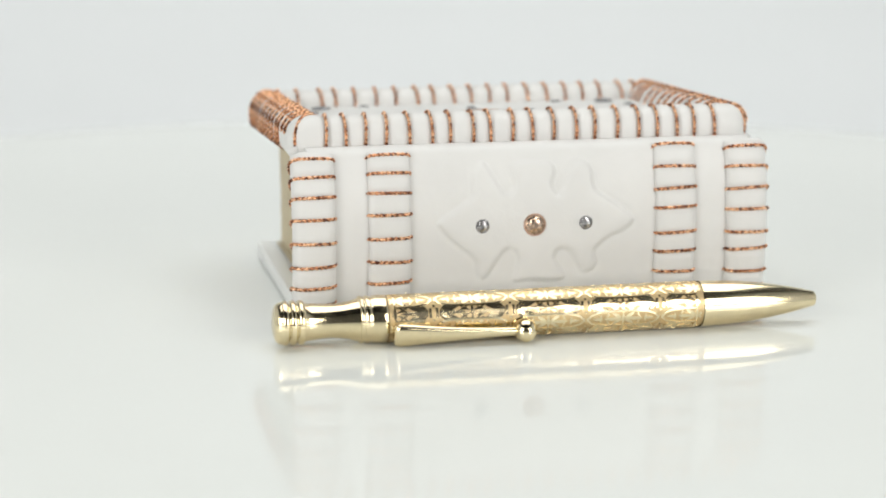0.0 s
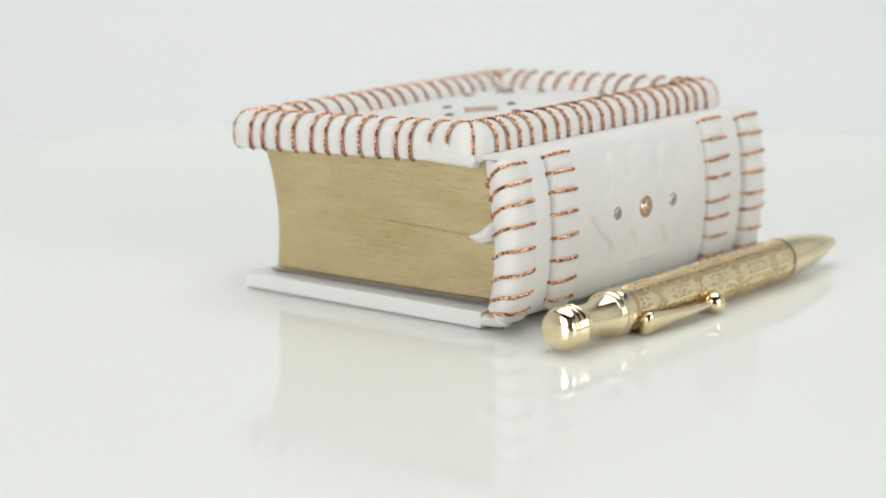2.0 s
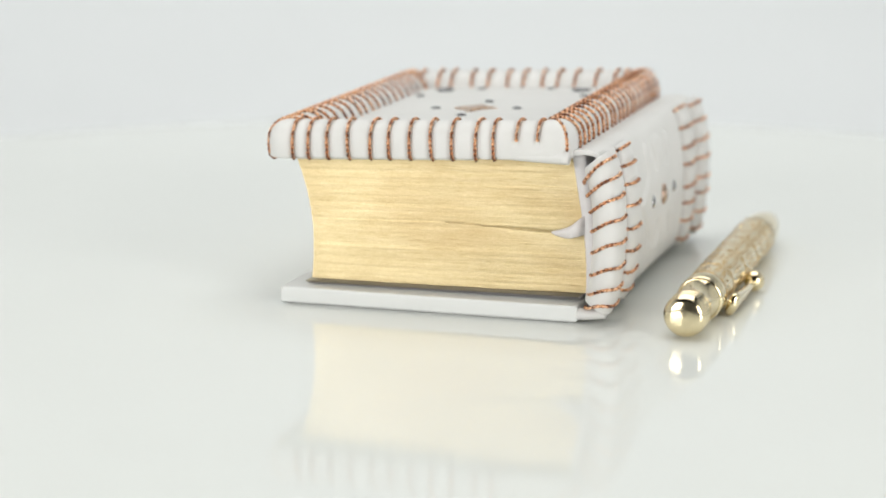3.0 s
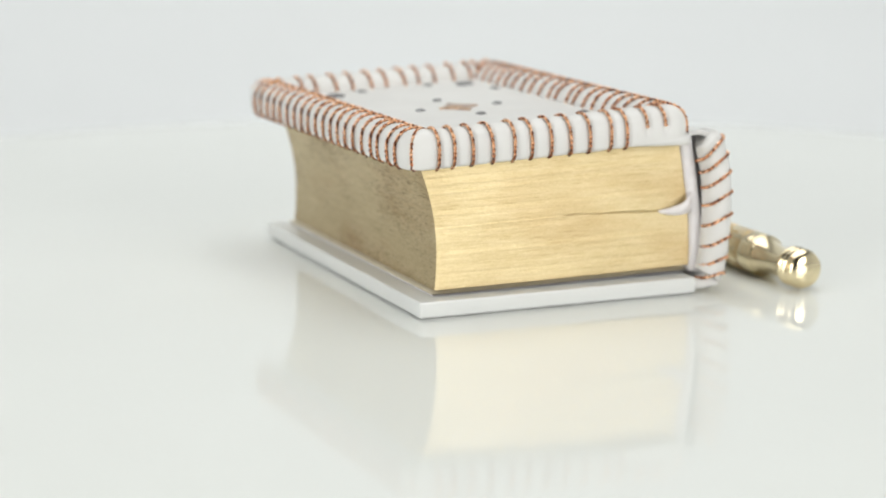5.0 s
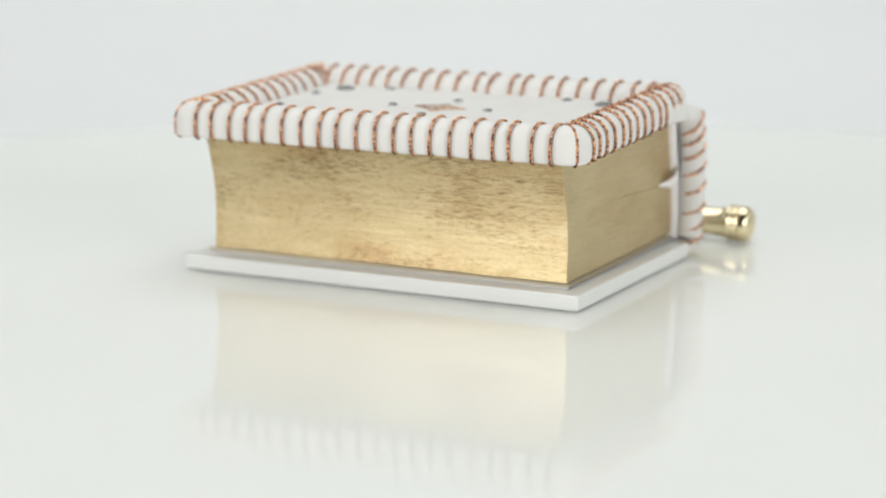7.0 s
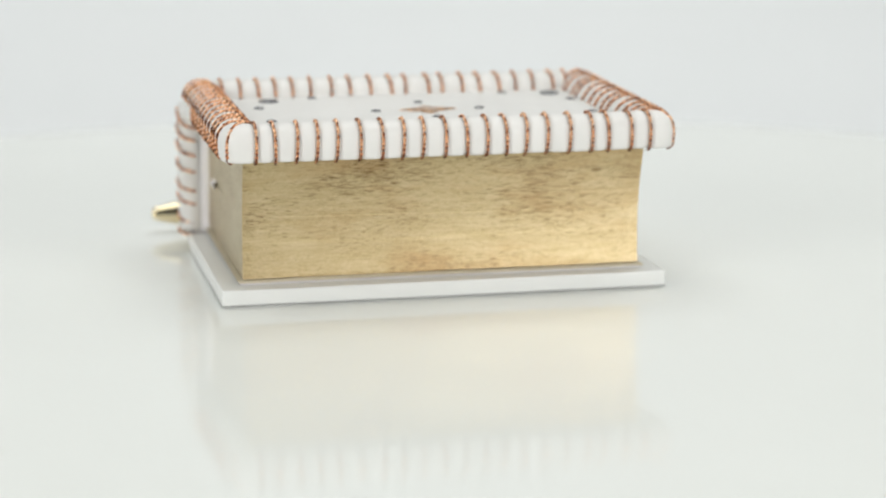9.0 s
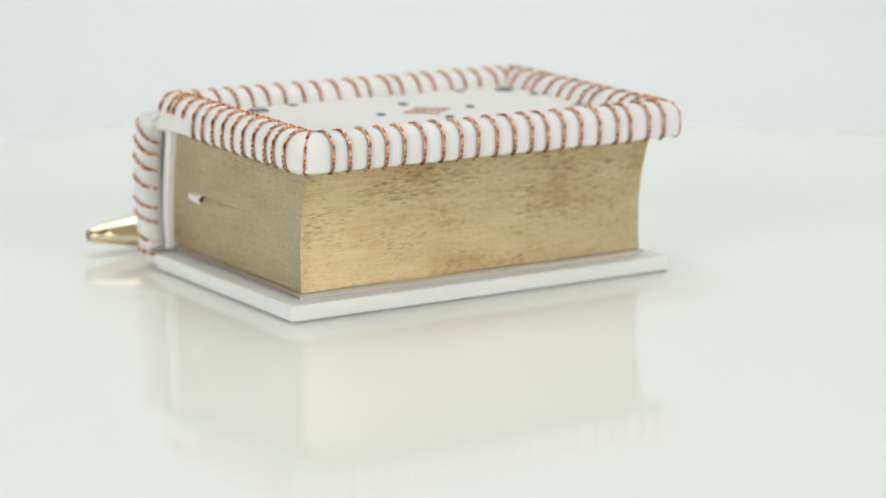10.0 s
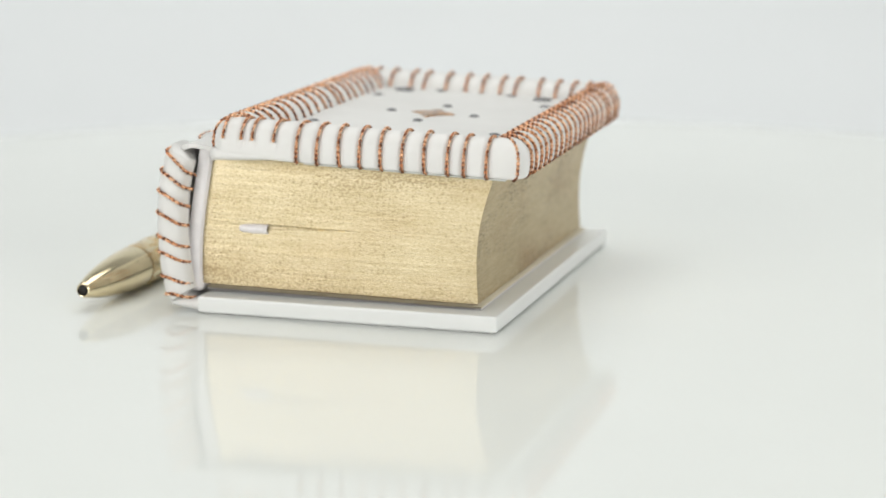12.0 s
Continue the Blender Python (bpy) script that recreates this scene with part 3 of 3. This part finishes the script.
def build_bookmark(book):
    # ribbon ends that show at head and tail
    line = [Vector((-47.6, -50.6, 25.2)), Vector((-49.4, -48.9, 24.4)), Vector((-49.6, -46.8, 23.2)), Vector((-48.2, -43.8, 22.5)), Vector((-46.6, -41.0, 22.3))]
    rings = []
    for i, p in enumerate(spline(line, 5)):
        f = i / 20
        w = 2.5 * (1 - f) ** 0.9 + 0.3
        rings.append([(p + Vector((o, 0, h))) * MM for o, h in ((0.25, -w), (0.25, w), (-0.1, w), (-0.35, 0.3 * w), (-0.1, -w))])
    part("ribbon_end", skin(rings, cap=(True, True)), RIBBON, book, "folded white ribbon end between the pages")
    rings = []
    for rad in (1.35, 1.0):
        for i in range(7):
            y = -39.8 + 8.0 * (i if rad > 1.1 else 6 - i) / 6
            sink = 0.9 * max(0.0, (-36.0 - y) / 3.8)
            rings.append([Vector((64.4 - sink + 1.2 * rad * math.cos(a), y, 22.2 + rad * math.sin(a))) * MM for a in [2 * math.pi * k / 14 for k in range(14)]])
    part("ribbon_end", skin(rings), RIBBON, book, "rolled pinkish white ribbon end between the pages")


def build_book():
    book = tagged(new("book"), "small thick white leather book with copper lacing and gilt pages", "book")
    build_bottom_cover(book)
    build_pages(book)
    build_lining(book)
    line, normals = build_spine(book)
    build_straps(book, line, normals)
    build_top_cover(book)
    build_bookmark(book)
    return book


# ---- the pen ----
def turned(prof, sides=48, cap=(False, False)):
    """A body of revolution round x from (x, r) pairs in mm."""
    return skin([[Vector((x, max(r, 0.02) * math.cos(2 * math.pi * k / sides), max(r, 0.02) * math.sin(2 * math.pi * k / sides))) * MM for k in range(sides)] for x, r in prof], cap=cap)


def filigree(r, x0, x1):
    """Raised leaves, bars and arches wrapped round the barrel in repeating cells."""
    bm = bmesh.new()
    cell, rows, high = 19.6, 5, 0.09
    pitch = 2 * math.pi * r / rows

    def ribbon(pts, wide):
        pts = [Vector((p[0], p[1], 0)) for p in pts]
        prev = None
        for i, p in enumerate(pts):
            if not x0 + 0.2 < p.x < x1 - 0.2:
                prev = None
                continue
            d = (pts[min(i + 1, len(pts) - 1)] - pts[max(i - 1, 0)]).normalized()
            w = wide(i / (len(pts) - 1)) if callable(wide) else wide
            n = Vector((-d.y, d.x, 0)) * (w / 2)
            quad = []
            for q, h in ((p + n, -0.02), (p + n, high), (p - n, high), (p - n, -0.02)):
                ang = q.y / r
                quad.append(bm.verts.new(Vector((q.x, (r + h) * math.sin(ang), (r + h) * math.cos(ang))) * MM))
            if prev:
                for k in range(3):
                    bm.faces.new((prev[k], prev[k + 1], quad[k + 1], quad[k]))
            prev = quad

    def leaf(top, at=0.4):
        return lambda f: 0.12 + top * math.sin(math.pi * f ** (math.log(0.5) / math.log(at))) ** 0.8

    def curve(*pts, n=4):
        return spline([(x, y, 0) for x, y in pts], n)

    for row in range(rows):
        cy = row * pitch - radians(33) * r
        half = pitch / 2
        fy = cy + half
        for k in range(-1, 5):
            cx = x0 + 1.4 + k * cell
            for sx in (-1, 1):
                # oval medallion: rim, link to the next one, star of leaves and two small crosses
                ribbon([(cx + sx * 9.3, cy - 0.55), (cx + sx * 9.3, cy + 0.55)], 0.55)
                ribbon(curve((cx + sx * 5.0, cy), (cx + sx * 2.9, cy), (cx + sx * 0.2, cy)), leaf(0.9, 0.45))
                ribbon(curve((cx + sx * 7.9, cy), (cx + sx * 6.6, cy), (cx + sx * 5.4, cy)), leaf(0.7, 0.5))
                ribbon([(cx + sx * 5.9, cy - 1.1), (cx + sx * 5.9, cy), (cx + sx * 5.9, cy + 1.1)], leaf(0.62, 0.5))
                # palmettes between the medallions: two bars, a spear and curling side leaves
                ribbon([(cx + sx * 9.0, fy - 1.25), (cx + sx * 8.85, fy), (cx + sx * 9.0, fy + 1.25)], 0.62)
                ribbon([(cx + sx * 8.15, fy - 0.75), (cx + sx * 8.05, fy), (cx + sx * 8.15, fy + 0.75)], 0.55)
                ribbon(curve((cx + sx * 8.0, fy), (cx + sx * 5.0, fy), (cx + sx * 1.2, fy)), leaf(0.85, 0.45))
                for sy in (-1, 1):
                    ribbon(curve((cx + sx * 9.0, cy + sy * 0.2), (cx + sx * 8.2, cy + sy * 1.15), (cx + sx * 5.2, cy + sy * 1.85), (cx, cy + sy * 2.05)), 0.48)
                    ribbon(curve((cx + sx * 0.3, cy + sy * 0.25), (cx + sx * 1.5, cy + sy * 0.8), (cx + sx * 2.9, cy + sy * 1.55)), leaf(0.8, 0.6))
                    ribbon(curve((cx + sx * 4.4, cy + sy * 0.6), (cx + sx * 3.9, cy + sy * 1.0), (cx + sx * 4.0, cy + sy * 1.5)), 0.4)
                    ribbon(curve((cx + sx * 8.0, fy + sy * 0.3), (cx + sx * 6.0, fy + sy * 0.9), (cx + sx * 3.6, fy + sy * 1.45)), leaf(1.15, 0.5))
                    ribbon(curve((cx + sx * 8.2, fy + sy * 0.7), (cx + sx * 7.0, fy + sy * 1.55), (cx + sx * 5.4, fy + sy * 1.75), (cx + sx * 4.9, fy + sy * 1.5)), leaf(0.6, 0.45))
                    ribbon(curve((cx + sx * 3.0, fy + sy * 1.5), (cx + sx * 2.1, fy + sy * 1.05), (cx + sx * 1.5, fy + sy * 1.3), (cx + sx * 1.8, fy + sy * 1.7)), 0.36)
                    ribbon(curve((cx + sx * 3.4, fy + sy * 0.35), (cx + sx * 2.0, fy + sy * 0.75), (cx + sx * 0.4, fy + sy * 0.3)), leaf(0.5, 0.5))
            ribbon(curve((cx, cy - 1.9), (cx, cy), (cx, cy + 1.9)), leaf(0.6, 0.5))
            ribbon(curve((cx, fy - 1.6), (cx, fy), (cx, fy + 1.6)), leaf(0.7, 0.5))
            ribbon([(cx + cell / 2, fy - 2.0), (cx + cell / 2, fy - 1.5)], 0.5)
            ribbon([(cx + cell / 2, fy + 1.5), (cx + cell / 2, fy + 2.0)], 0.5)
    return bm


def build_pen():
    pen = tagged(new("pen"), "pale gold ballpoint pen with filigree barrel lying by the book", "pen")
    a, b = Vector((-62.9, -79.5, 5.65)), Vector((79.4, -79.0, 5.75))
    # pen space: x runs from the cap end to the point
    ax = (b - a).normalized()
    side = Vector((0, 0, 1)).cross(ax).normalized()
    up = ax.cross(side)
    m = Matrix((ax, side, up)).transposed().to_4x4()
    m.translation = a * MM
    total = (b - a).length
    knob = [(0.0, 0.0), (0.1, 2.0), (0.35, 3.6), (0.8, 4.6), (1.4, 5.1), (2.2, 5.3)]
    x = 2.2
    for i in range(3):
        knob += [(x + 0.2, 5.4), (x + 0.6, 5.62), (x + 1.15, 5.62), (x + 1.5, 5.4), (x + 1.75, 4.95), (x + 2.0, 4.95)]
        x += 2.0
    knob += [(x + 0.3, 4.75), (x + 2.1, 4.6)]
    part("push_button", turned(knob), GOLD, pen, "ribbed polished gold push button", m)
    neck = [(10.2, 4.58), (12.0, 4.4), (14.5, 4.25), (17.0, 4.4), (19.5, 4.85), (21.0, 5.3), (21.6, 5.5)]
    part("neck", turned(neck), GOLD, pen, "waisted polished gold neck", m)
    collar = [(21.6, 5.5), (21.7, 5.85), (22.2, 6.05), (22.7, 5.85), (22.9, 5.6), (23.1, 5.8), (23.7, 6.05), (24.3, 5.85), (24.6, 5.7), (25.2, 5.9), (26.2, 6.05), (27.2, 6.08), (28.0, 6.05), (28.5, 5.95), (28.7, 5.6)]
    part("collar", turned(collar), GOLD, pen, "ringed polished gold collar", m)
    x0, x1, r = 28.7, 109.9, 5.9
    barrel = part("barrel", turned([(x0, 5.4), (x0, r), (x1, r), (x1, 5.65), (x1 + 0.7, 5.65)]), GOLD_MATTE, pen, "matt gold barrel with bright raised filigree", m)
    sharp(barrel)
    tagged(part("filigree", filigree(r, x0, x1), GOLD_BRIGHT, barrel, "bright raised filigree scrollwork", smooth=False), kind="stuff")
    cone = [(x1 + 0.7, 5.65), (x1 + 0.75, 5.95), (x1 + 3, 5.9), (x1 + 8, 5.7), (x1 + 14, 5.2), (x1 + 20, 4.4), (x1 + 26, 3.35), (total - 1.6, 2.25), (total - 0.7, 2.05), (total - 0.15, 1.85), (total, 1.68), (total - 0.08, 1.5), (total - 2.5, 1.45)]
    smooth_cone = [(q.x, q.y) for q in spline([(p[0], p[1], 0) for p in cone[1:9]], 4)]
    tip = part("tip_cone", turned(smooth_cone + cone[9:]), GOLD, pen, "smooth tapered gold tip", m)
    sharp(tip, 50)
    # black disc just inside the lip stands in for the hole's shade
    part("bore", turned([(total - 2.4, 1.4), (total - 0.35, 1.44), (total - 0.36, 0.0)]), BLACK, tip, "black disc standing in for shade inside the tip bore")
    # clip: lies on the near side, low, and ends in a ball
    roll = Matrix.Rotation(radians(21), 4, "X")
    rings = []
    for i in range(19):
        f = i / 18
        xx = 29.6 + 32.0 * f
        out = 7.6 + 0.4 * math.sin(math.pi * f) + 0.6 * f
        w = 2.4 * (1 - f) ** 1.5 + 1.0
        t = 1.0 + 0.55 * (1 - f) ** 3
        if i == 0:
            w, t = w * 0.86, t * 0.75
        ring = []
        for k in range(12):
            ang = 2 * math.pi * k / 12
            c, s = math.cos(ang), math.sin(ang)
            ring.append(Vector((xx, -(out + t * math.copysign(abs(c) ** 0.7, c)), w * math.copysign(abs(s) ** 0.7, s))) * MM)
        rings.append(ring)
    clip = part("clip", skin(rings, cap=(True, True)), GOLD, pen, "polished gold clip ending in a ball", m @ roll)
    bm = bmesh.new()
    bmesh.ops.create_uvsphere(bm, u_segments=24, v_segments=16, radius=2.9 * MM)
    part("ball", bm, GOLD, clip, "polished gold ball", Matrix.Translation((63.0 * MM, -8.3 * MM, 0)))
    bm = rounded_box(30.2 * MM, 33.0 * MM, -7.6 * MM, -5.2 * MM, -1.2 * MM, 0.8 * MM, 0.4 * MM)
    part("clip_root", bm, GOLD, clip)
    return pen


build_room()
TURNTABLE = build_turntable()
BOOK = build_book()
PEN = build_pen()

# ---- the turntable's turn, in degrees, with all that stands on it ----
TURN = [(0.0, 11.85), (0.5, 21.99), (1.0, 32.30), (1.5, 41.86), (2.0, 52.41), (2.5, 62.26), (3.0, 72.90), (3.2, 76.69), (4.8, 109.28), (5.0, 113.41), (5.5, 123.49), (6.0, 133.88), (6.5, 143.39),
        (6.7, 147.34), (8.3, 178.70), (8.5, 182.85), (9.0, 193.04), (9.5, 202.39), (10.0, 213.00), (10.5, 223.42), (11.0, 233.91), (11.5, 243.23), (12.0, 253.21)]


def motions():
    rows = [(t, pose(0, 0, 0, rz=a)) for t, a in TURN]
    walk(TURNTABLE, rows)
    walk(BOOK, rows)
    walk(PEN, rows)


motions()
